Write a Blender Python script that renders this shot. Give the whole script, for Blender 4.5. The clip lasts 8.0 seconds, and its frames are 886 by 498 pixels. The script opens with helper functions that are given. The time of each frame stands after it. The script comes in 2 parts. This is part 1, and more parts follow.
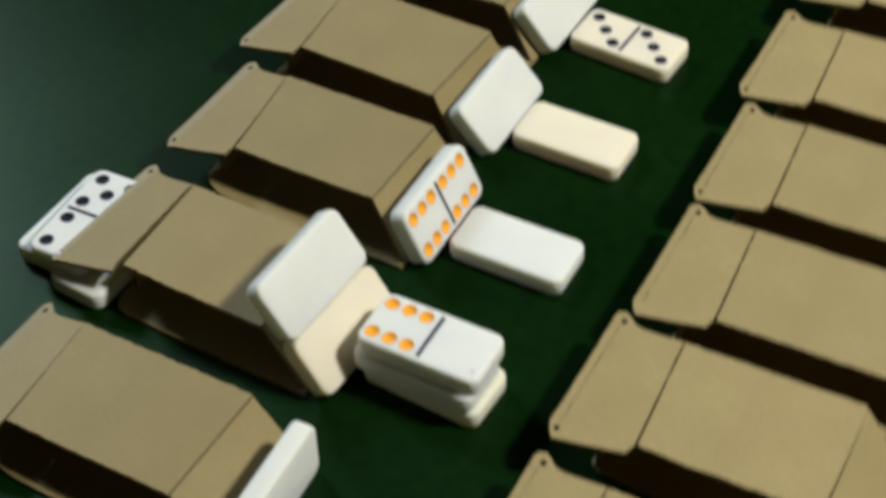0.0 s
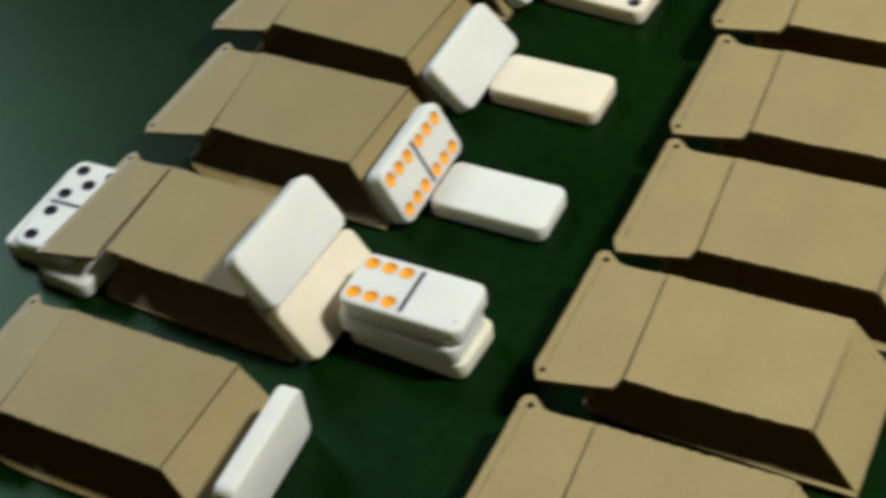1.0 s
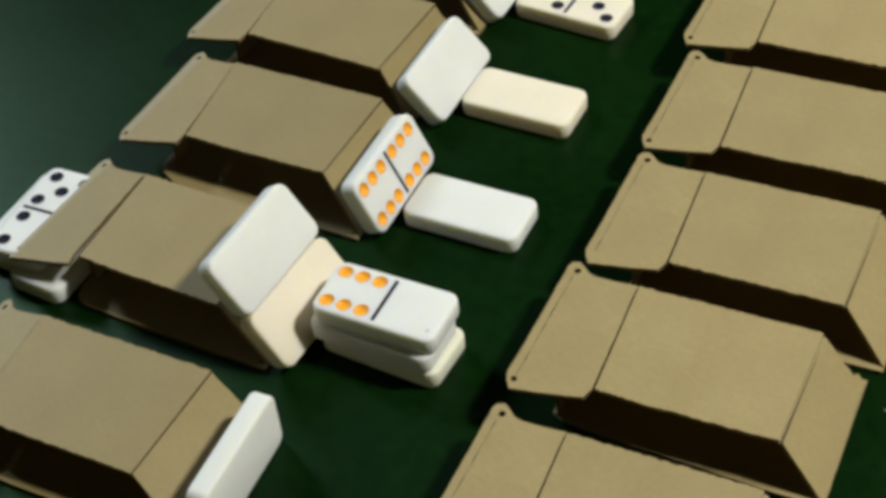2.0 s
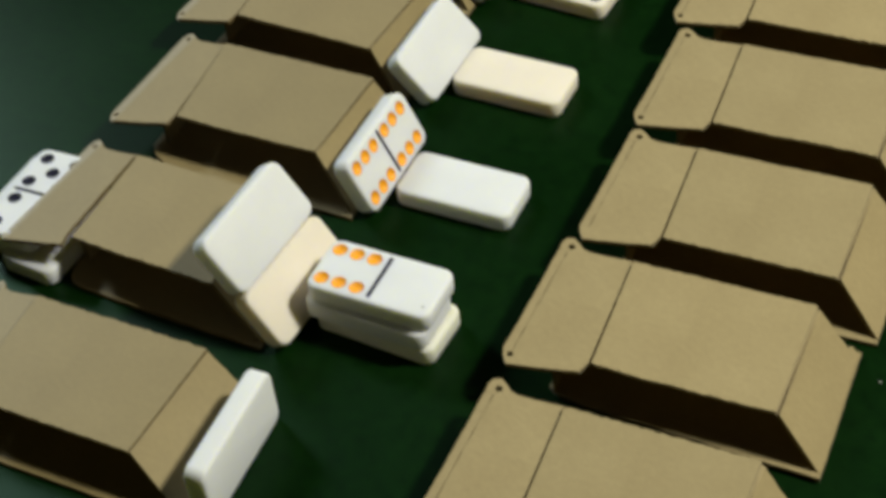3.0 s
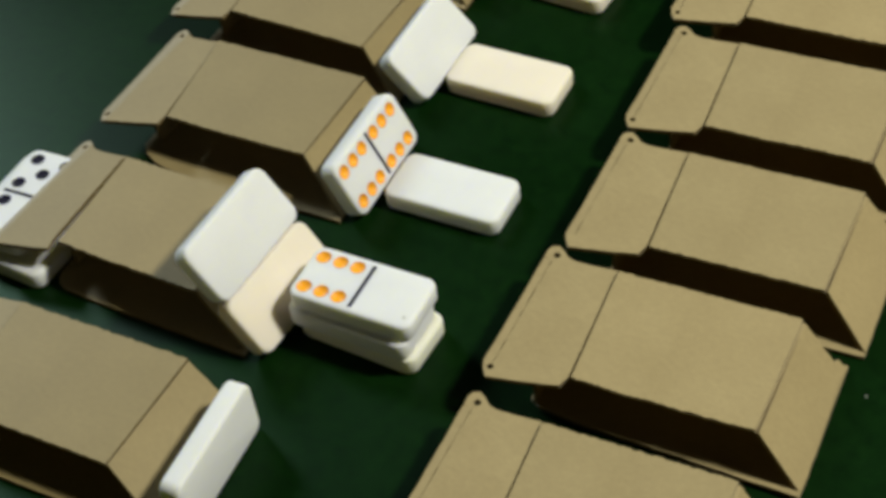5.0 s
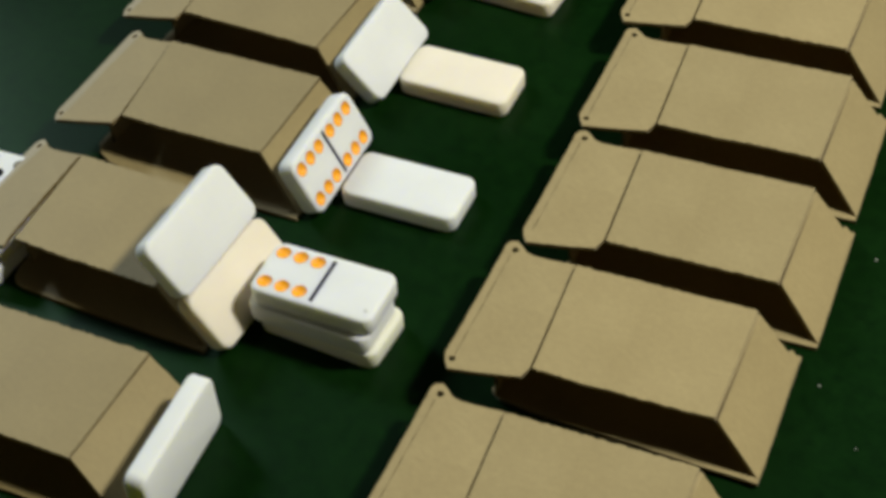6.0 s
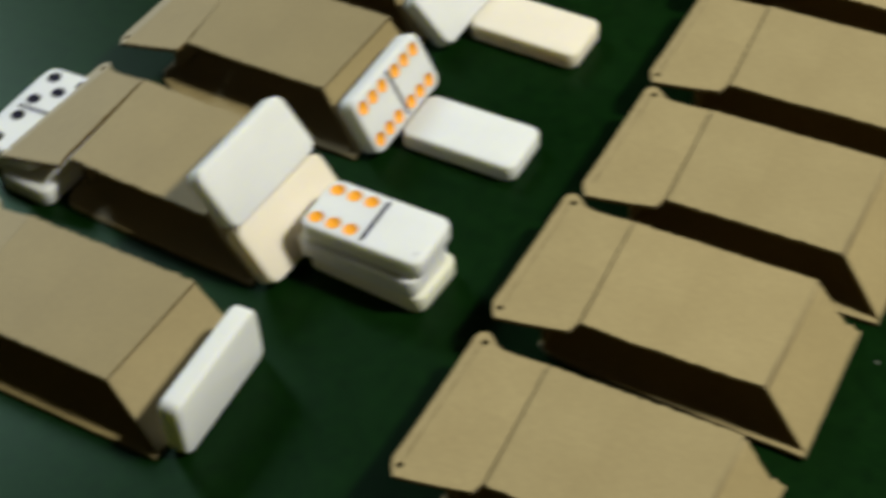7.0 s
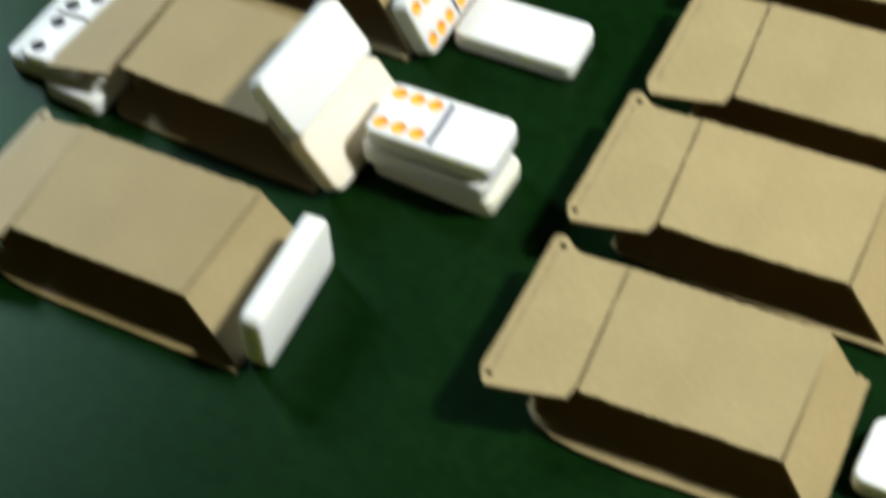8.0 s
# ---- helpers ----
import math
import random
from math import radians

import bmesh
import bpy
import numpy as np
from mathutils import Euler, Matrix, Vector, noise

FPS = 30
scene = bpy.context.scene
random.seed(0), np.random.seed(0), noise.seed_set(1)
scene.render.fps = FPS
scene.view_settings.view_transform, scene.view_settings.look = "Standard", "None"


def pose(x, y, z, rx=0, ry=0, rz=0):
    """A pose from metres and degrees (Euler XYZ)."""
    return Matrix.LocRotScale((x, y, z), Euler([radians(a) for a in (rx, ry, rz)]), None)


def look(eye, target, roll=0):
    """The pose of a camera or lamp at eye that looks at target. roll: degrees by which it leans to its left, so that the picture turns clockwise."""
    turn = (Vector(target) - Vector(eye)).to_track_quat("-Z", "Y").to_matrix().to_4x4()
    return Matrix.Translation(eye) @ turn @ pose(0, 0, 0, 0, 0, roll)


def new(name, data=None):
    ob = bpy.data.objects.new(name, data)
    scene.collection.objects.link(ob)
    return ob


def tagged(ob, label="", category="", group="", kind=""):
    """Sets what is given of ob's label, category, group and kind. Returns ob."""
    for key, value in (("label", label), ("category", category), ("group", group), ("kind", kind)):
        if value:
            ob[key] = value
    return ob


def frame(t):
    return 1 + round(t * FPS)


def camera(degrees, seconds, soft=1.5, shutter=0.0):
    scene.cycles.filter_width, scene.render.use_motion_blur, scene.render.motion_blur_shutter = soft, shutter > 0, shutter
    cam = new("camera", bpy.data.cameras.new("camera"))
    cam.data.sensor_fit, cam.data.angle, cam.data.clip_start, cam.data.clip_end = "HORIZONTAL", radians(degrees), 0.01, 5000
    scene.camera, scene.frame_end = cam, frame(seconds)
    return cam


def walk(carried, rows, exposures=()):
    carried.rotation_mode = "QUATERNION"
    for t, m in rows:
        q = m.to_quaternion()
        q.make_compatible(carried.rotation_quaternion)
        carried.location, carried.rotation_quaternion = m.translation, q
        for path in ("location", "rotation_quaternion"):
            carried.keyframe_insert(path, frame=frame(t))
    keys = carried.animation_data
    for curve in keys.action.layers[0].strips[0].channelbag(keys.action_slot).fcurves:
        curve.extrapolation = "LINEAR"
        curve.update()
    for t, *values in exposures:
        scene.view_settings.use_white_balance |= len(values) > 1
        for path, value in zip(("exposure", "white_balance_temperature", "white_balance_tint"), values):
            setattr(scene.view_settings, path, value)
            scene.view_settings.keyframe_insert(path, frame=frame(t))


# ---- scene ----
# the camera: handheld, about 0.6 m from the things, high over the table
CM = 0.01
cam = camera(30.74, 8.0, soft=3.9, shutter=1.0)
# seconds, eye in metres, yaw to the left of +y, pitch, roll in degrees
PATH = [
    (0, 0.1830, -0.3316, 0.4652, 27.29, -45.49, -1.05),
    (0.1, 0.1973, -0.3316, 0.4594, 28.45, -45.03, -3.24),
    (0.2, 0.2090, -0.3401, 0.4598, 28.28, -45.04, -5.11),
    (0.3, 0.1974, -0.3294, 0.4556, 26.93, -46.49, -4.62),
    (0.4, 0.2031, -0.3373, 0.4458, 28.66, -44.68, -5.25),
    (0.5, 0.1924, -0.3384, 0.4505, 28.38, -45.29, -4.66),
    (0.8, 0.2088, -0.3372, 0.4493, 30.10, -44.60, -7.07),
    (1, 0.2166, -0.3290, 0.4490, 30.52, -45.15, -8.56),
    (1.2, 0.2260, -0.3279, 0.4553, 30.59, -44.97, -9.35),
    (1.3, 0.2244, -0.3301, 0.4464, 30.18, -44.36, -8.68),
    (1.5, 0.2210, -0.3260, 0.4511, 30.08, -45.06, -8.53),
    (1.7, 0.2187, -0.3327, 0.4498, 29.31, -44.55, -7.29),
    (2.8, 0.2077, -0.3389, 0.4520, 27.72, -44.80, -6.12),
    (3, 0.2108, -0.3426, 0.4461, 27.38, -44.95, -6.15),
    (3.2, 0.2044, -0.3394, 0.4473, 27.73, -46.23, -5.76),
    (3.3, 0.2054, -0.3344, 0.4479, 28.52, -46.95, -5.76),
    (3.5, 0.2053, -0.3365, 0.4466, 28.49, -46.43, -5.70),
    (3.7, 0.2057, -0.3346, 0.4464, 29.55, -46.78, -6.10),
    (3.8, 0.2056, -0.3331, 0.4502, 29.79, -46.63, -6.90),
    (4, 0.2104, -0.3310, 0.4475, 30.51, -46.55, -8.19),
    (4.2, 0.2232, -0.3222, 0.4464, 31.86, -45.91, -10.94),
    (4.3, 0.2313, -0.3211, 0.4461, 31.98, -45.70, -10.68),
    (4.5, 0.2313, -0.3193, 0.4471, 30.74, -46.01, -9.51),
    (4.7, 0.2313, -0.3126, 0.4525, 31.52, -46.30, -8.88),
    (5.8, 0.2041, -0.3297, 0.4581, 24.85, -46.84, -4.58),
    (6, 0.2170, -0.3316, 0.4538, 25.95, -46.03, -5.08),
    (6.2, 0.2254, -0.3289, 0.4512, 26.91, -46.18, -5.53),
    (6.3, 0.2363, -0.3245, 0.4474, 28.19, -46.31, -6.30),
    (6.5, 0.2404, -0.3213, 0.4506, 28.80, -46.55, -7.01),
    (6.7, 0.2451, -0.3227, 0.4430, 30.59, -46.40, -7.26),
    (6.8, 0.2431, -0.3186, 0.4399, 31.06, -47.12, -7.04),
    (7, 0.2239, -0.3260, 0.4392, 30.20, -46.91, -4.28),
    (7.2, 0.2091, -0.3275, 0.4324, 30.10, -48.28, -3.88),
    (7.3, 0.2079, -0.3243, 0.4292, 31.15, -49.65, -4.88),
    (7.5, 0.2043, -0.3253, 0.4267, 28.80, -51.06, -3.49),
    (7.7, 0.2007, -0.3335, 0.4234, 28.42, -51.32, -3.57),
    (7.8, 0.1912, -0.3370, 0.4264, 27.76, -51.31, -3.31),
    (8, 0.1767, -0.3379, 0.4410, 27.07, -51.19, -3.37),
]


def stand(x, y, z, yaw, pitch, roll):
    a, b = radians(yaw), radians(pitch)
    ahead = Vector((-math.sin(a) * math.cos(b), math.cos(a) * math.cos(b), math.sin(b)))
    return look((x, y, z), Vector((x, y, z)) + ahead, roll)


walk(cam, [(row[0], stand(*row[1:])) for row in PATH], exposures=[(0.0, 0.0, 6500, 10), (7.0, 0.0, 6500, 10), (7.4, 0.14, 6500, 10), (7.7, 0.24, 6430, 10), (7.8, 0.42, 6330, 10), (8.0, 0.58, 6150, 10)])

# ---- light ----
world = bpy.data.worlds.new("room_air")
scene.world = world
world.use_nodes = True
world.node_tree.nodes["Background"].inputs[0].default_value = (1.0, 0.88, 0.45, 1)
world.node_tree.nodes["Background"].inputs[1].default_value = 0.0006


def area_lamp(name, eye, target, sx, sy, watts, colour):
    data = bpy.data.lights.new(name, "AREA")
    data.shape, data.size, data.size_y, data.energy, data.color = "RECTANGLE", sx, sy, watts, colour
    ob = new(name, data)
    ob.matrix_world = look(eye, target)
    return ob


# two ceiling lamps, a warm small one to the east and a broad cool one to the west
area_lamp("warm_lamp_light", (0.87, 0.34, 1.14), (0.03, 0.03, 0), 0.15, 0.15, 22.0, (0.97, 0.965, 0.83))
area_lamp("cool_lamp_light", (-1.38, 0.70, 1.15), (0.0, 0.0, 0.0), 0.30, 0.45, 17.2, (0.80, 0.92, 0.96))


# ---- materials ----
def material(name, colour, rough=0.5, metal=0.0, spec=0.5):
    m = bpy.data.materials.new(name)
    m.use_nodes = True
    b = m.node_tree.nodes["Principled BSDF"]
    b.inputs["Base Color"].default_value = (*colour, 1)
    b.inputs["Roughness"].default_value = rough
    b.inputs["Metallic"].default_value = metal
    b.inputs["Specular IOR Level"].default_value = spec
    return m, m.node_tree.nodes, m.node_tree.links, b


def noisy(nodes, links, scale, detail=4.0, rough=0.6, stretch=(1, 1, 1)):
    tc = nodes.new("ShaderNodeTexCoord")
    mp = nodes.new("ShaderNodeMapping")
    mp.inputs["Scale"].default_value = stretch
    n = nodes.new("ShaderNodeTexNoise")
    n.inputs["Scale"].default_value = scale
    n.inputs["Detail"].default_value = detail
    n.inputs["Roughness"].default_value = rough
    links.new(tc.outputs["Object"], mp.inputs[0])
    links.new(mp.outputs[0], n.inputs["Vector"])
    return n.outputs["Fac"]


def ramp(nodes, links, fac, stops):
    r = nodes.new("ShaderNodeValToRGB")
    links.new(fac, r.inputs[0])
    e = r.color_ramp.elements
    e[0].position, e[0].color = stops[0][0], (*stops[0][1], 1)
    e[1].position, e[1].color = stops[-1][0], (*stops[-1][1], 1)
    for p, c in stops[1:-1]:
        x = e.new(p)
        x.color = (*c, 1)
    return r.outputs[0]


def mixed(nodes, links, a, b, fac, kind="MIX"):
    m = nodes.new("ShaderNodeMix")
    m.data_type, m.blend_type = "RGBA", kind
    for value, socket in ((a, m.inputs[6]), (b, m.inputs[7]), (fac, m.inputs[0])):
        if isinstance(value, (int, float)):
            socket.default_value = value
        elif isinstance(value, tuple):
            socket.default_value = (*value, 1)
        else:
            links.new(value, socket)
    return m.outputs[2]


def bumped(nodes, links, b, height, strength, distance):
    n = nodes.new("ShaderNodeBump")
    n.inputs["Strength"].default_value = strength
    n.inputs["Distance"].default_value = distance
    links.new(height, n.inputs["Height"])
    links.new(n.outputs[0], b.inputs["Normal"])


def kraft(name, light, dark, fuzz, rough, spec):
    m, nodes, links, b = material(name, light, rough, spec=spec)
    # loose fibres on the face of the card
    b.inputs["Sheen Weight"].default_value = fuzz
    b.inputs["Sheen Roughness"].default_value = 0.45
    b.inputs["Sheen Tint"].default_value = (0.94, 0.97, 1.0, 1)
    fine = noisy(nodes, links, 900, 3, 0.7, (1, 2.5, 1))
    broad = noisy(nodes, links, 45, 4, 0.55)
    c1 = ramp(nodes, links, broad, [(0.3, dark), (0.7, light)])
    flecks = noisy(nodes, links, 330, 5, 0.75, (1, 1.6, 1))
    c2 = ramp(nodes, links, flecks, [(0.28, (0.90, 0.89, 0.88)), (0.72, (1.09, 1.09, 1.09))])
    both = mixed(nodes, links, c1, c2, 1.0, "MULTIPLY")
    c3 = ramp(nodes, links, fine, [(0.3, (0.91, 0.91, 0.90)), (0.7, (1.08, 1.08, 1.08))])
    both = mixed(nodes, links, both, c3, 1.0, "MULTIPLY")
    spots = nodes.new("ShaderNodeTexVoronoi")
    spots.inputs["Scale"].default_value = 55
    tc = nodes.new("ShaderNodeTexCoord")
    links.new(tc.outputs["Object"], spots.inputs["Vector"])
    dots = ramp(nodes, links, spots.outputs["Distance"], [(0.02, (0.62, 0.58, 0.52)), (0.05, (1, 1, 1))])
    both = mixed(nodes, links, both, dots, 0.6, "MULTIPLY")
    info = nodes.new("ShaderNodeObjectInfo")
    tone = ramp(nodes, links, info.outputs["Random"], [(0, (0.95, 0.95, 0.95)), (1, (1.04, 1.03, 1.02))])
    links.new(mixed(nodes, links, both, tone, 1.0, "MULTIPLY"), b.inputs["Base Color"])
    bumped(nodes, links, b, fine, 0.25, 0.0003)
    # thin card lets a little warm light through
    glow = nodes.new("ShaderNodeBsdfTranslucent")
    glow.inputs["Color"].default_value = (1.0, 0.74, 0.2, 1)
    mix = nodes.new("ShaderNodeMixShader")
    mix.inputs[0].default_value = 0.09
    links.new(b.outputs[0], mix.inputs[1])
    links.new(glow.outputs[0], mix.inputs[2])
    links.new(mix.outputs[0], nodes["Material Output"].inputs["Surface"])
    return m


# two batches of card: a pale one and a browner, more fibrous one
PALE_KRAFT = kraft("pale_kraft_card", (0.382, 0.300, 0.147), (0.346, 0.268, 0.128), 0.3, 0.66, 0.4)
BROWN_KRAFT = kraft("brown_kraft_card", (0.300, 0.228, 0.092), (0.272, 0.205, 0.081), 1.0, 0.58, 0.46)
# card where it is cut, painted darker brown for the shade on its edges
SHADED_EDGE = kraft("shaded_cut_card_edge", (0.15, 0.105, 0.04), (0.10, 0.07, 0.026), 0.2, 0.8, 0.2)


def plastic(name, colour, rough=0.4, bleed=0.0):
    m, nodes, links, b = material(name, colour, rough, spec=0.26)
    b.inputs["Subsurface Weight"].default_value = bleed
    b.inputs["Subsurface Radius"].default_value = (1.0, 1.0, 0.5)
    b.inputs["Subsurface Scale"].default_value = 0.005
    cloud = noisy(nodes, links, 60, 4, 0.6)
    tint = ramp(nodes, links, cloud, [(0.3, tuple(v * 0.955 for v in colour)), (0.7, colour)])
    links.new(tint, b.inputs["Base Color"])
    scuff = noisy(nodes, links, 400, 5, 0.7)
    r = nodes.new("ShaderNodeMapRange")
    r.inputs["To Min"].default_value, r.inputs["To Max"].default_value = rough - 0.08, rough + 0.14
    links.new(scuff, r.inputs[0])
    links.new(r.outputs[0], b.inputs["Roughness"])
    bumped(nodes, links, b, scuff, 0.06, 0.0002)
    return m


WHITE = plastic("white_plastic", (0.775, 0.785, 0.79), 0.48, 0.6)
CREAM = plastic("cream_plastic", (0.85, 0.77, 0.65), 0.48, 0.6)
CREAM_WHITE = plastic("off_white_plastic", (0.79, 0.78, 0.66), 0.48, 0.6)
ORANGE = plastic("orange_paint", (0.95, 0.42, 0.02), 0.35)
INK = plastic("navy_ink", (0.012, 0.012, 0.03), 0.75)


def table_green():
    m, nodes, links, b = material("green_table_paint", (0.006, 0.028, 0.009), 0.38, spec=0.13)
    b.inputs["Specular Tint"].default_value = (0.50, 1.0, 0.70, 1)
    broad = noisy(nodes, links, 11, 6, 0.62)
    fine = noisy(nodes, links, 160, 4, 0.7)
    c1 = ramp(nodes, links, broad, [(0.28, (0.0014, 0.0098, 0.0008)), (0.5, (0.0022, 0.0130, 0.0014)), (0.72, (0.0033, 0.0165, 0.0022))])
    c2 = ramp(nodes, links, fine, [(0.3, (0.62, 0.66, 0.62)), (0.5, (1, 1, 1)), (0.72, (1.35, 1.3, 1.3))])
    links.new(mixed(nodes, links, c1, c2, 1.0, "MULTIPLY"), b.inputs["Base Color"])
    r = nodes.new("ShaderNodeMapRange")
    r.inputs["To Min"].default_value, r.inputs["To Max"].default_value = 0.31, 0.45
    links.new(broad, r.inputs[0])
    links.new(r.outputs[0], b.inputs["Roughness"])
    bumped(nodes, links, b, fine, 0.12, 0.0003)
    return m


TABLE = table_green()


def plain(name, colour, rough, scale):
    m, nodes, links, b = material(name, colour, rough, spec=0.3)
    n = noisy(nodes, links, scale, 5, 0.6)
    links.new(ramp(nodes, links, n, [(0.3, tuple(v * 0.85 for v in colour)), (0.7, colour)]), b.inputs["Base Color"])
    bumped(nodes, links, b, n, 0.15, 0.002)
    return m


WALL = plain("wall_paint", (0.035, 0.035, 0.033), 0.9, 5)
# colour of the unseen south wall, chosen to bounce warm fill light
BOUNCE_WALL = plain("ochre_bounce_paint", (0.24, 0.21, 0.05), 0.9, 5)
CEILING = plain("ceiling_paint", (0.05, 0.05, 0.047), 0.9, 5)
FLOOR = plain("floor_vinyl", (0.12, 0.11, 0.1), 0.6, 8)
STEEL = material("grey_steel", (0.25, 0.25, 0.26), 0.45, 0.8)[0]
SCUFF = plain("scuffed_plastic", (0.58, 0.58, 0.57), 0.8, 900)
DUST = plain("pale_dust", (0.36, 0.36, 0.33), 0.9, 300)


# ---- mesh helpers ----
def part(name, bm, mat, parent=None, label="", smooth=None):
    me = bpy.data.meshes.new(name)
    bm.to_mesh(me)
    bm.free()
    me.materials.append(mat)
    if mat in (PALE_KRAFT, BROWN_KRAFT):
        me.materials.append(SHADED_EDGE)
    if smooth is not None:
        for p in me.polygons:
            p.use_smooth = True
        me.set_sharp_from_angle(angle=radians(smooth))
    ob = new(name, me)
    ob.parent = parent
    if label:
        ob["label"] = label
    return ob


def thing(name, m, label, category, group=""):
    ob = new(name)
    ob.empty_display_size = 0.01
    ob.matrix_world = m
    return tagged(ob, label, category, group)


def box_bm(x0, y0, z0, x1, y1, z1, bevel=0.0, segments=2):
    bm = bmesh.new()
    bmesh.ops.create_cube(bm, size=1)
    for v in bm.verts:
        v.co = Vector((x0 + (v.co.x + 0.5) * (x1 - x0), y0 + (v.co.y + 0.5) * (y1 - y0), z0 + (v.co.z + 0.5) * (z1 - z0)))
    if bevel:
        bmesh.ops.bevel(bm, geom=bm.edges[:], offset=bevel, segments=segments, affect="EDGES", profile=0.5)
    return bm


# ---- the room and the table ----
def slab(name, x0, y0, z0, x1, y1, z1, mat, label, category):
    ob = part(name, box_bm(x0, y0, z0, x1, y1, z1), mat)
    return tagged(ob, label, category, kind="structure")


slab("floor", -1.7, -1.8, -0.85, 1.9, 1.9, -0.75, FLOOR, "dark grey vinyl floor under the table", "floor")
slab("ceiling", -1.7, -1.8, 1.85, 1.9, 1.9, 1.95, CEILING, "painted ceiling over the table", "ceiling")
slab("wall_north", -1.6, 1.8, -0.75, 1.8, 1.9, 1.85, WALL, "grey painted wall", "wall")
slab("wall_south", -1.6, -1.8, -0.75, 1.8, -1.7, 1.85, BOUNCE_WALL, "unseen wall, ochre to bounce warm fill light", "wall")
slab("wall_east", 1.8, -1.8, -0.75, 1.9, 1.9, 1.85, WALL, "grey painted wall", "wall")
slab("wall_west", -1.7, -1.8, -0.75, -1.6, 1.9, 1.85, WALL, "grey painted wall", "wall")


def make_table():
    t = thing("table", pose(0, 0, -0.75), "dark green painted table with a smooth worn top", "table")
    part("tabletop", box_bm(-0.75, -0.55, 0.72, 0.65, 0.65, 0.75, 0.004), TABLE, t)
    for x in (-0.7, 0.6):
        for y in (-0.5, 0.6):
            part("leg", box_bm(x - 0.02, y - 0.02, 0, x + 0.02, y + 0.02, 0.72, 0.003), STEEL, t, "grey steel leg")
    return t


make_table()


# ---- folded card trays ----
def ragged(pts, amount, step, seed, rough=None):
    """Walk along an outline and add small uneven points, as cut card has."""
    rnd = random.Random(seed)
    out = []
    n = len(pts)
    for i in range(n):
        wild = amount if rough is None or i in rough else 0.004
        a, b = Vector(pts[i]), Vector(pts[(i + 1) % n])
        length = (b - a).length
        k = max(1, int(length / step))
        side = Vector((-(b - a).y, (b - a).x)).normalized() if length else Vector((0, 0))
        for j in range(k):
            p = a.lerp(b, j / k)
            if j:
                p = p + side * rnd.uniform(-wild, wild)
            out.append(p)
    return out


def panel_bm(outline, holes, thick, m, groove=(), through_all=False):
    """A flat card panel in the plane w = 0 of m, its thickness below; groove: lines (point, way) at which the upper edge is broken."""
    bm = bmesh.new()
    edges = []
    for loop in [outline, *holes]:
        vs = [bm.verts.new((p[0], p[1], 0)) for p in loop]
        edges += [bm.edges.new((vs[i], vs[(i + 1) % len(vs)])) for i in range(len(vs))]
    bmesh.ops.triangle_fill(bm, edges=edges, use_beauty=True, use_dissolve=False, normal=(0, 0, 1))
    for f in bm.faces:
        if f.normal.z < 0:
            f.normal_flip()
    geom = bmesh.ops.extrude_face_region(bm, geom=bm.faces[:])
    low = [g for g in geom["geom"] if isinstance(g, bmesh.types.BMVert)]
    for v in low:
        v.co.z = -thick
    # the moved copy is the underside
    lowset = set(low)
    for v in bm.verts:
        if v in lowset and not through_all:
            continue
        for (px, py), (wx, wy), cut in groove:
            side = Vector((-wy, wx)).normalized()
            if abs((Vector((v.co.x - px, v.co.y - py))).dot(side)) < 0.02:
                v.co.x += side.x * cut
                v.co.y += side.y * cut
    bmesh.ops.recalc_face_normals(bm, faces=bm.faces[:])
    for f in bm.faces:
        f.material_index = 1 if abs(f.normal.z) < 0.6 else 0
    bmesh.ops.transform(bm, matrix=Matrix.Diagonal((CM, CM, CM, 1)) @ m, verts=bm.verts[:])
    return bm


def ring(cx, cy, r, n=12):
    return [(cx + r * math.cos(2 * math.pi * i / n), cy + r * math.sin(2 * math.pi * i / n)) for i in range(n)]


HEIGHT = 2.12


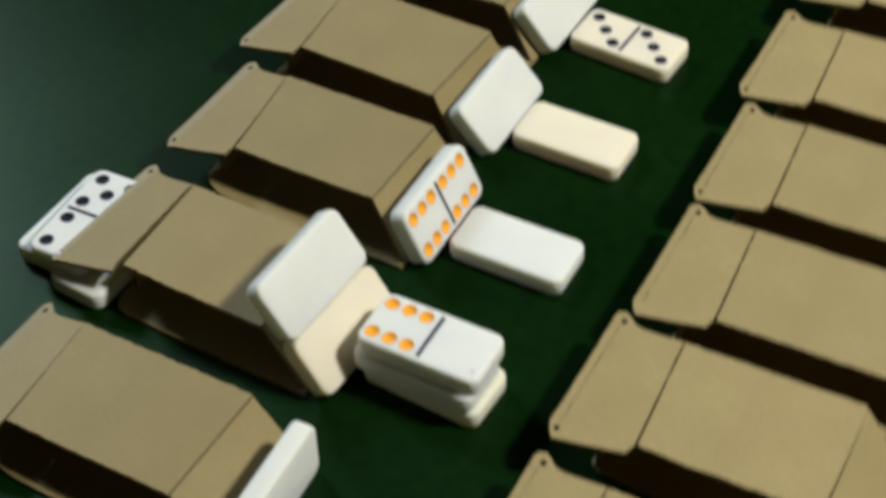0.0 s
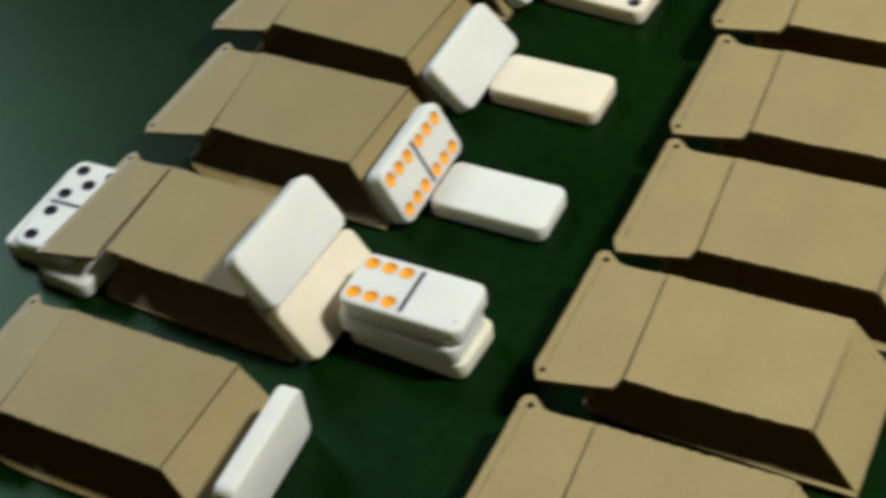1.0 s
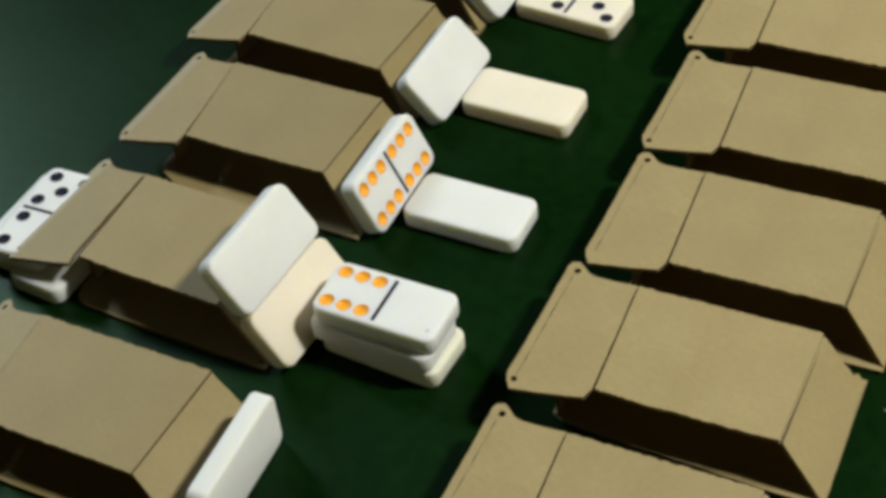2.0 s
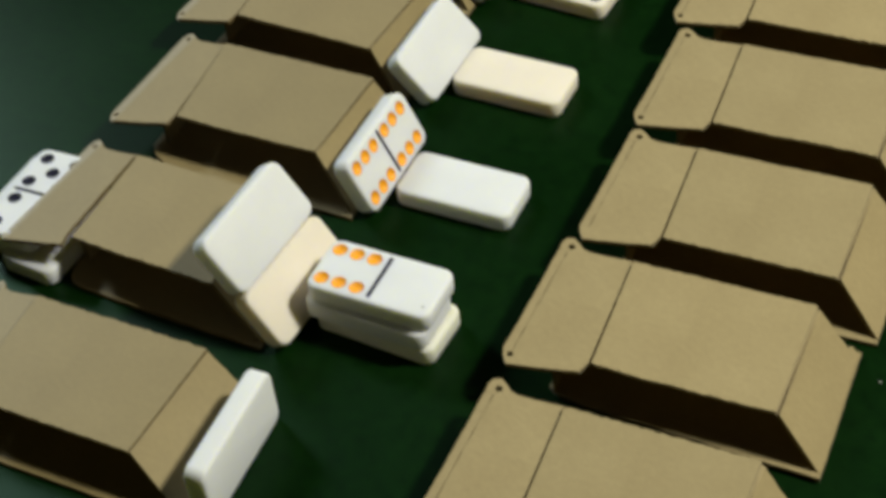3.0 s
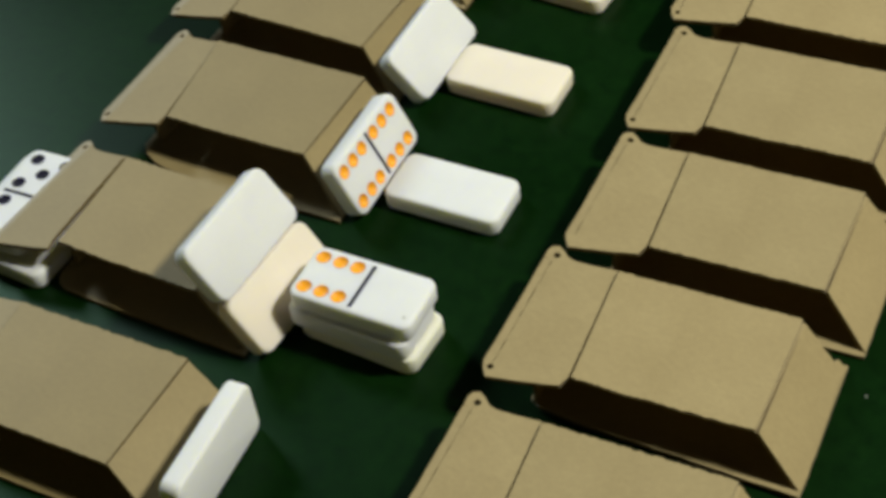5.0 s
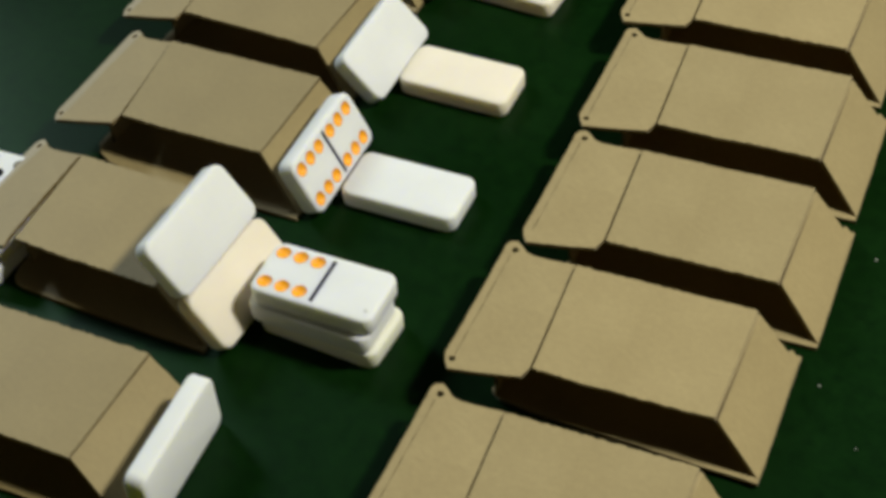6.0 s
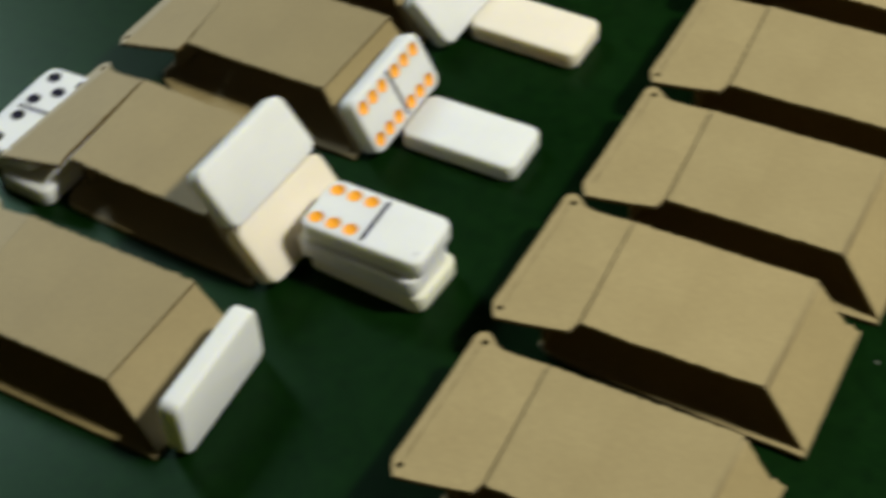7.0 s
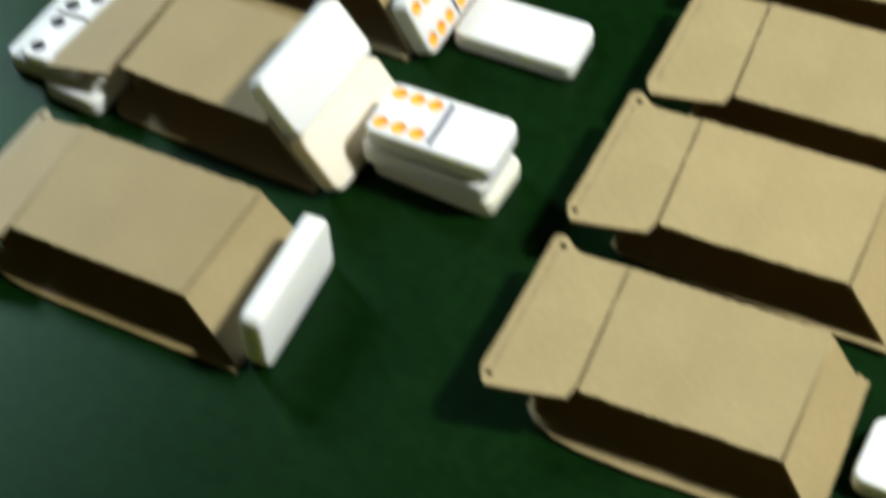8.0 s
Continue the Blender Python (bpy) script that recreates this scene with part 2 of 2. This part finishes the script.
def make_tray(seed, card, flap_lift=0.0, spread=0.0, far_left=-0.15, gap=0.0, holed=False, reach=1.0, depth=5.15, foot=0.0, long=6.56, crease=0.06, bend=4.0, tail=1.6, lip=0.0, near=0.0, eyelets=2, wall_at=-1.0, wall_from=0.2, backed=False, label="", group="folded trays in rows"):
    """A folded card tray: base, sloping ends, flat top and a flap with two eyelets; open at both sides. Centimetres."""
    rnd = random.Random(seed)
    t = thing("card_tray", pose(0, 0, 0), label or "folded kraft cardboard tray standing on the table", "cardboard tray", group)
    h, th = HEIGHT, 0.17
    j = lambda a=0.03: rnd.uniform(-a, a)
    # base on the table
    s = spread
    base = [(-tail, 0.0 + j() - s * 0.5), (-tail * 0.75, -0.42 - s * 0.6 + near * 0.5), (-tail * 0.32, -0.72 - s * 0.8 + near), (0.3, -0.86 - s * 0.9 + near), (2.0, -0.95 - s + near), (8.3 + foot, -0.92 + j() - s), (8.36 + foot, depth + 0.08), (-tail + 0.02, depth + 0.03)]
    sheet = panel_bm(ragged(base, 0.015, 0.5, seed), [ring(7.95 + foot, -0.68 - s, 0.075, 8)] if holed else [], th, Matrix.Translation((0, 0, th)))
    for v in sheet.verts:
        # the near edge curls up a little
        v.co.z += lip * CM * min(1.0, max(0.0, -v.co.y / CM / 0.4))
    part("base_panel", sheet, card, t)
    # the end wall, upright, on which the flap rests; placed to block light beneath
    rise = h - 2 * th - 0.03 + min(0.0, wall_at) * math.sin(radians(abs(flap_lift)))
    m = Matrix.Translation((wall_at, 0, th)) @ Matrix.Rotation(radians(-90), 4, "Y")
    wall = [(0, wall_from), (rise, wall_from), (rise, depth - 0.07), (0, depth - 0.1)]
    part("end_wall", panel_bm(ragged(wall, 0.012, 0.5, seed + 1), [], 0.1, m), card, t)
    # an added hidden panel at the far side that keeps some insides dark
    if backed:
        m = Matrix.Translation((0, depth - 0.1, th)) @ Matrix.Rotation(radians(90), 4, "X")
        side = [(-0.8, 0), (long + 0.9, 0), (long + 0.05, h - 2 * th - 0.02), (0.02, h - 2 * th - 0.02), (-0.8, rise)]
        part("far_side", panel_bm(ragged(side, 0.01, 0.6, seed + 7), [], 0.1, m), card, t)
    # the top
    top = [(0, 0 + j(0.04)), (2.2, -0.03 + j()), (4.4, -0.02 + j()), (long, -0.02 + j(0.04)), (long + 0.16, depth), (far_left, depth)]
    sl = Vector((0.16, depth))
    part("top_panel", panel_bm(ragged(top, 0.034, 0.11, seed + 2, (0, 1, 2, 4)), [], th, Matrix.Translation((0, 0, h)),
                               [((long, 0), (sl.x, sl.y), crease)], True), card, t)
    # a strip added under the top along the hinge to stop light leaks
    strip = [(0.0, 0.3), (0.7, 0.3), (0.7 + far_left, depth - 0.1), (far_left, depth - 0.1)]
    part("hinge_strip", panel_bm(strip, [], 0.12 + 0.4 * gap, Matrix.Translation((0, 0, h - th - 0.02))), card, t)
    # the flap with eyelets and a slit fold line
    m = Matrix.Translation((0, 0.12, h - th - 0.01)) @ Matrix.Rotation(radians(flap_lift), 4, "Y")
    fit = lambda loop: [(u * reach, v if v < 3 else v + depth - 5.17) for u, v in loop]
    inner = [(-0.32, -0.46), (0.06 - gap, 0.0), (far_left + 0.06 - gap * 0.7, 5.02), (far_left - 0.1, 5.2)]
    edge = [(-2.86, -0.96), (-3.08, -0.62), (-3.2, -0.28), (-3.12, 1.2), (-3.08, 2.6), (-3.02, 5.3), (-2.93, 5.54), (-2.68, 5.64), (-2.44, 5.48)]
    eyes = [ring(-2.6, 5.18, 0.135)] + ([ring(-2.86, -0.5, 0.125)] if eyelets > 1 else [])
    if bend > 10:
        # the whole edge with its eyelets is bent down
        ends = [(-2.66, -0.93), (-2.3, 5.36)]
        main = [*inner[:1], (-1.4, -0.7), ends[0], (-2.52, 2.6), ends[1], (-2.16, 5.22), (-1.85, 5.13), (-0.95, 5.15), *inner[:0:-1]]
        strip, holes = [ends[0], *edge, ends[1], (-2.52, 2.6)], ([], eyes)
    else:
        # a narrow strip beyond a scored line, between the two corners
        ends = [(-2.83, -0.32), (-2.67, 4.9)]
        main = [*inner[:1], (-1.4, -0.7), *edge[:2], (-3.19, -0.3), *ends, (-3.01, 4.95), *edge[5:], (-2.16, 5.22), (-1.85, 5.13), (-0.95, 5.15), *inner[:0:-1]]
        strip, holes = [(-2.855, -0.32), (-3.2, -0.305), *edge[3:5], (-3.02, 4.95), (-2.695, 4.9)], (eyes, [])
    part("flap", panel_bm(ragged(fit(main), 0.014, 0.25, seed + 3), [fit(loop) for loop in holes[0]], th, m), card, t)
    (ax, ay), (bx, by) = fit(ends)
    hinge = Matrix.Translation((ax, ay, 0)) @ Matrix.Rotation(radians(-bend), 4, Vector((bx - ax, by - ay, 0))) @ Matrix.Translation((-ax, -ay, 0))
    part("edge_strip", panel_bm(ragged(fit(strip), 0.01, 0.3, seed + 6), [fit(loop) for loop in holes[1]], th * 0.8, m @ hinge), card, t)
    # the sloping end
    drop = Vector((8.3 + foot - long, -(h - th)))
    ang = math.atan2(-drop.y, drop.x)
    L = drop.length
    m = Matrix.Translation((long, 0, h)) @ Matrix.Rotation(ang, 4, "Y")
    slope = [(0, 0.0), (L * 0.5, -0.34 - s * 0.45), (L, -0.72 - s), (L, 2.0), (L - 0.05, depth - 0.57), (L + 0.05, depth - 0.05), (L - 0.45, depth - 0.01), (L - 0.58, depth - 0.25), (0.16, depth)]
    part("sloping_end", panel_bm(ragged(slope, 0.02, 0.3, seed + 4, (3, 4, 5, 6, 7)), [], th, m, [((0, 0), (sl.x, sl.y), -crease)], crease > 0.03), card, t)
    # the scored bend between the top and the sloping end
    if crease > 0.03:
        groove = bmesh.new()
        rows = []
        for v in (0.03, depth * 0.5, depth - 0.04):
            x = long + 0.16 * v / depth
            prof = ((-crease - 0.04, -0.13), (-crease * 0.5, -0.17), (crease * 0.25, -0.19), (crease * 0.9, -0.23), (crease + 0.03, -0.3), (-0.02, -0.28), (-crease - 0.04, -0.19))
            rows.append([groove.verts.new(((x + du + (0.004 if i < 4 else 0)) * CM, v * CM, (h + dz) * CM)) for i, (du, dz) in enumerate(prof)])
        for a, b in zip(rows, rows[1:]):
            for i in range(7):
                groove.faces.new((a[i], a[(i + 1) % 7], b[(i + 1) % 7], b[i]))
        groove.faces.new(rows[0])
        groove.faces.new(rows[-1][::-1])
        bmesh.ops.recalc_face_normals(groove, faces=groove.faces[:])
        part("score_line", groove, card, t, smooth=50)
    return t


# near left corner of the top, turn, lift of the flap, then what sets each tray apart
EAST = dict(depth=5.15, long=6.56, crease=0.08, gap=0.2, bend=2.5, wall_at=-1.44, wall_from=-0.05)
WEST = dict(depth=4.98, crease=0.036, reach=1.03, holed=True, bend=15.0, gap=0.3)
TRAYS = [
    (8.50, -7.20, 0.0, 0.0, EAST, dict(foot=-0.2, near=-0.06, tail=1.7)),
    (8.55, 0.05, 0.0, 0.5, EAST, dict(lip=0.1, near=0.3, spread=-0.15)),
    (9.02, 6.73, 0.3, 0.0, EAST, dict(eyelets=1)),
    (8.92, 13.55, 0.3, 0.0, EAST, {}),
    (8.45, 20.42, 0.0, 0.0, EAST, {}),
    (8.55, 28.10, 0.0, 0.0, EAST, {}),
    (-11.78, -8.58, -1.6, -6.0, WEST, dict(far_left=-0.3, foot=0.86, long=6.95, reach=0.93, tail=1.3, backed=True)),
    (-12.40, -0.48, -3.4, -3.5, WEST, dict(spread=-0.22, far_left=-0.25, foot=0.3, long=6.44, bend=18.0, gap=0.50, wall_at=-0.2, wall_from=0.6, reach=1.02, tail=0.5)),
    (-12.07, 7.12, -1.6, -3.5, WEST, dict(spread=0.25, far_left=-0.5, foot=0.2, long=6.56, reach=1.0, tail=1.5)),
    (-12.93, 14.10, -3.2, -3.5, WEST, dict(spread=0.15, far_left=-0.5, foot=0.2, long=6.7, reach=0.97, tail=1.5)),
    (-12.6, 20.9, -1.5, -3.5, WEST, dict(spread=0.25, far_left=-0.6, foot=0.1, long=6.44)),
]
for n, (x, y, turn, lift, row, own) in enumerate(TRAYS):
    tray = make_tray(40 + 10 * n, PALE_KRAFT if row is EAST else BROWN_KRAFT, lift, **{**row, **own})
    tray.matrix_world = pose(x * CM, y * CM, 0, 0, 0, turn)


# ---- dominoes ----
LONG, WIDE, THICK = 5.0, 2.58, 0.82


def domino_bm():
    """A slab with round corners and softened edges."""
    bm = bmesh.new()
    h = THICK / 2
    rings = []
    for z, inset in ((-h, 0.12), (-h + 0.02, 0.056), (-h + 0.056, 0.02), (-h + 0.12, 0), (h - 0.13, 0), (h - 0.06, 0.022), (h - 0.022, 0.06), (h, 0.13)):
        r = 0.42 - inset * 0.6
        vs = []
        for cx, cy, a0 in ((1, 1, 0), (-1, 1, 90), (-1, -1, 180), (1, -1, 270)):
            for k in range(7):
                a = radians(a0 + 15 * k)
                vs.append(bm.verts.new(((cx * (LONG / 2 - inset - r) + r * math.cos(a)) * CM, (cy * (WIDE / 2 - inset - r) + r * math.sin(a)) * CM, z * CM)))
        rings.append(vs)
    for a, b in zip(rings, rings[1:]):
        for i in range(len(a)):
            k = (i + 1) % len(a)
            bm.faces.new((a[i], a[k], b[k], b[i]))
    bm.faces.new(rings[-1])
    bm.faces.new(rings[0][::-1])
    return bm


PIPS = {  # places in a half, along and across the piece
    0: [], 3: [(-0.7, 0.68), (0, 0), (0.7, -0.68)], 4: [(-0.7, 0.7), (0.7, 0.7), (-0.7, -0.7), (0.7, -0.7)],
    5: [(-0.7, 0.7), (0.7, 0.7), (-0.7, -0.7), (0.7, -0.7), (0, 0)],
    6: [(-0.72, 0.76), (0, 0.76), (0.72, 0.76), (-0.72, -0.76), (0, -0.76), (0.72, -0.76)],
}
PIP_R = 0.295


def make_domino(m, body_mat, label, halves=None, pip_mat=None, group="dominoes on the table"):
    t = thing("domino", m, label, "domino", group)
    body = part("body", domino_bm(), body_mat, t)
    spots = []
    if halves:
        near = -1.3 if pip_mat == ORANGE else -1.22
        far = 1.14 if pip_mat == ORANGE else 1.22
        spots = [(near + u, v) for u, v in PIPS[halves[0]]] + [(far + u, v) for u, v in PIPS[halves[1]]]
        cut = bmesh.new()
        for u, v in spots:
            lift = 0.20
            bmesh.ops.create_uvsphere(cut, u_segments=18, v_segments=10, radius=math.hypot(PIP_R, lift) * CM,
                                      matrix=Matrix.Translation((u * CM, v * CM, (THICK / 2 + lift) * CM)))
        bar = box_bm(-0.085 * CM, -1.06 * CM, (THICK / 2 - 0.05) * CM, 0.085 * CM, 1.06 * CM, (THICK / 2 + 0.1) * CM)
        tmp = bpy.data.meshes.new("bar_cut")
        bar.to_mesh(tmp)
        bar.free()
        cut.from_mesh(tmp)
        me = bpy.data.meshes.new("cut")
        cut.to_mesh(me)
        cut.free()
        tool = new("cutter", me)
        mod = body.modifiers.new("pips", "BOOLEAN")
        mod.operation, mod.object, mod.solver = "DIFFERENCE", tool, "EXACT"
        tool.matrix_world = m
        bpy.context.view_layer.update()
        done = bpy.data.meshes.new_from_object(body.evaluated_get(bpy.context.evaluated_depsgraph_get()))
        body.modifiers.clear()
        body.data = done
        bpy.data.objects.remove(tool)
        # paint that lines each hollow
        for u, v in spots:
            pb = bmesh.new()
            R = math.hypot(PIP_R, 0.20)
            rim = math.asin(PIP_R / R)
            prev = None
            for k in range(5):
                a = rim * (1 - k / 4)
                z = THICK / 2 + 0.20 - (R - 0.006) * math.cos(a)
                if k == 4:
                    c = pb.verts.new((u * CM, v * CM, z * CM))
                    for i in range(18):
                        pb.faces.new((prev[i], prev[(i + 1) % 18], c))
                    break
                rr = (R - 0.006) * math.sin(a)
                cur = [pb.verts.new(((u + rr * math.cos(i * math.pi / 9)) * CM, (v + rr * math.sin(i * math.pi / 9)) * CM, z * CM)) for i in range(18)]
                if prev:
                    for i in range(18):
                        pb.faces.new((prev[i], prev[(i + 1) % 18], cur[(i + 1) % 18], cur[i]))
                prev = cur
            part("pip", pb, pip_mat, t, smooth=60)
        part("centre_bar", box_bm(-0.08 * CM, -1.055 * CM, (THICK / 2 - 0.06) * CM, 0.08 * CM, 1.055 * CM, (THICK / 2 - 0.02) * CM), INK, t, "dark navy line")
    for p in body.data.polygons:
        p.use_smooth = True
    body.data.set_sharp_from_angle(angle=radians(32))
    return t


def flat(x, y, layer, turn):
    return pose(x * CM, y * CM, (THICK * (layer + 0.5) + 0.004 * layer) * CM, 0, 0, turn)


def lean(x, y, z, yaw, tilt, end=0.0):
    """Long side across the slope: yaw about z, then tilted about its long side."""
    return (Matrix.Translation((x * CM, y * CM, z * CM)) @ Matrix.Rotation(radians(yaw), 4, "Z") @ Matrix.Rotation(radians(end), 4, "Y")
            @ Matrix.Rotation(radians(tilt), 4, "X"))


WHITE_BACK = "white plastic domino lying face down on the table"
# stack of three with the six and blank on top
make_domino(flat(0.17, 1.10, 0, -5.0), CREAM_WHITE, "off-white plastic domino at the bottom of a stack")
make_domino(flat(-0.08, 0.96, 1, -3.2), WHITE, "white plastic domino in the middle of a stack")
stack_top = make_domino(flat(0.03, 1.14, 2, -1.8), WHITE, "white domino, six orange pips and a blank half, topping a stack", (6, 0), ORANGE)
nick = bmesh.new()
bmesh.ops.create_circle(nick, cap_ends=True, segments=10, radius=0.075 * CM, matrix=Matrix.Translation((2.12 * CM, -0.78 * CM, (THICK / 2 + 0.004) * CM)))
part("nick", nick, SCUFF, stack_top, "small grey nick")
make_domino(flat(0.20, 8.37, 0, -1.5), WHITE, "white domino lying face down before the double six")
make_domino(flat(-0.30, 15.43, 0, -2.3), CREAM, "cream plastic domino lying face down on the table")
make_domino(flat(-0.66, 22.5, 0, -5.6), CREAM, "cream domino with three black pips on each half, lying flat", (3, 3), INK)
make_domino(flat(19.64, -4.98, 0, -4.0), WHITE, WHITE_BACK)
# leaning on the trays
TILT = 54.0
up = Vector((-math.cos(radians(TILT)) * math.sin(radians(84)), math.cos(radians(TILT)) * math.cos(radians(84)), math.sin(radians(TILT))))
cream_at = Vector((-3.55, 0.92, 1.28))
white_at = cream_at + up * 2.54 + Vector((-0.04, 0.12, 0.01))
make_domino(lean(*cream_at, 84, TILT), CREAM, "cream plastic domino leaning on the sloping end of a tray")
make_domino(lean(*white_at, 84.5, TILT, -1.2), WHITE, "white plastic domino leaning above a cream one, over a tray's edge")
make_domino(lean(-3.42, 8.50, 1.36, 88.4, 64.5), WHITE, "white double six domino with orange pips leaning on a tray", (6, 6), ORANGE)
make_domino(lean(-4.02, 15.44, 1.24, 87.7, 47), WHITE, "white plastic domino leaning face down on a tray")
make_domino(lean(-4.45, 22.9, 1.25, 87.0, 48), WHITE, "white plastic domino leaning face down on a tray")
make_domino(lean(-2.08, -6.74, 1.295, 90.5, 90), WHITE, "white plastic domino standing on its long edge beside a tray")
# two side by side with a third on top, beneath a flap
make_domino(flat(-14.20, 1.08, 0, 84), WHITE, "white plastic domino lying beneath a tray's drooping flap")
make_domino(flat(-16.50, 1.95, 0, 87.0), WHITE, "white plastic domino lying under another beside a tray")
make_domino(flat(-15.55, 1.62, 1, 90.2), WHITE, "white domino with four and five black pips, tucked under a flap", (4, 5), INK)


# ---- specks of dust on the table ----
def make_specks():
    rnd = random.Random(5)
    bm = bmesh.new()
    for x, y, r in [(17.8, 4.3, 0.045), (18.4, 11.0, 0.05), (18.9, 12.6, 0.04), (19.6, 2.0, 0.03)]:
        bmesh.ops.create_icosphere(bm, subdivisions=1, radius=r * CM, matrix=Matrix.Translation((x * CM, y * CM, r * 0.4 * CM)) @ Matrix.Diagonal((1, rnd.uniform(0.6, 1.4), 0.5, 1)))
    return tagged(part("dust_specks", bm, DUST), "tiny pale specks of dust on the green table", "dust", kind="stuff")


make_specks()
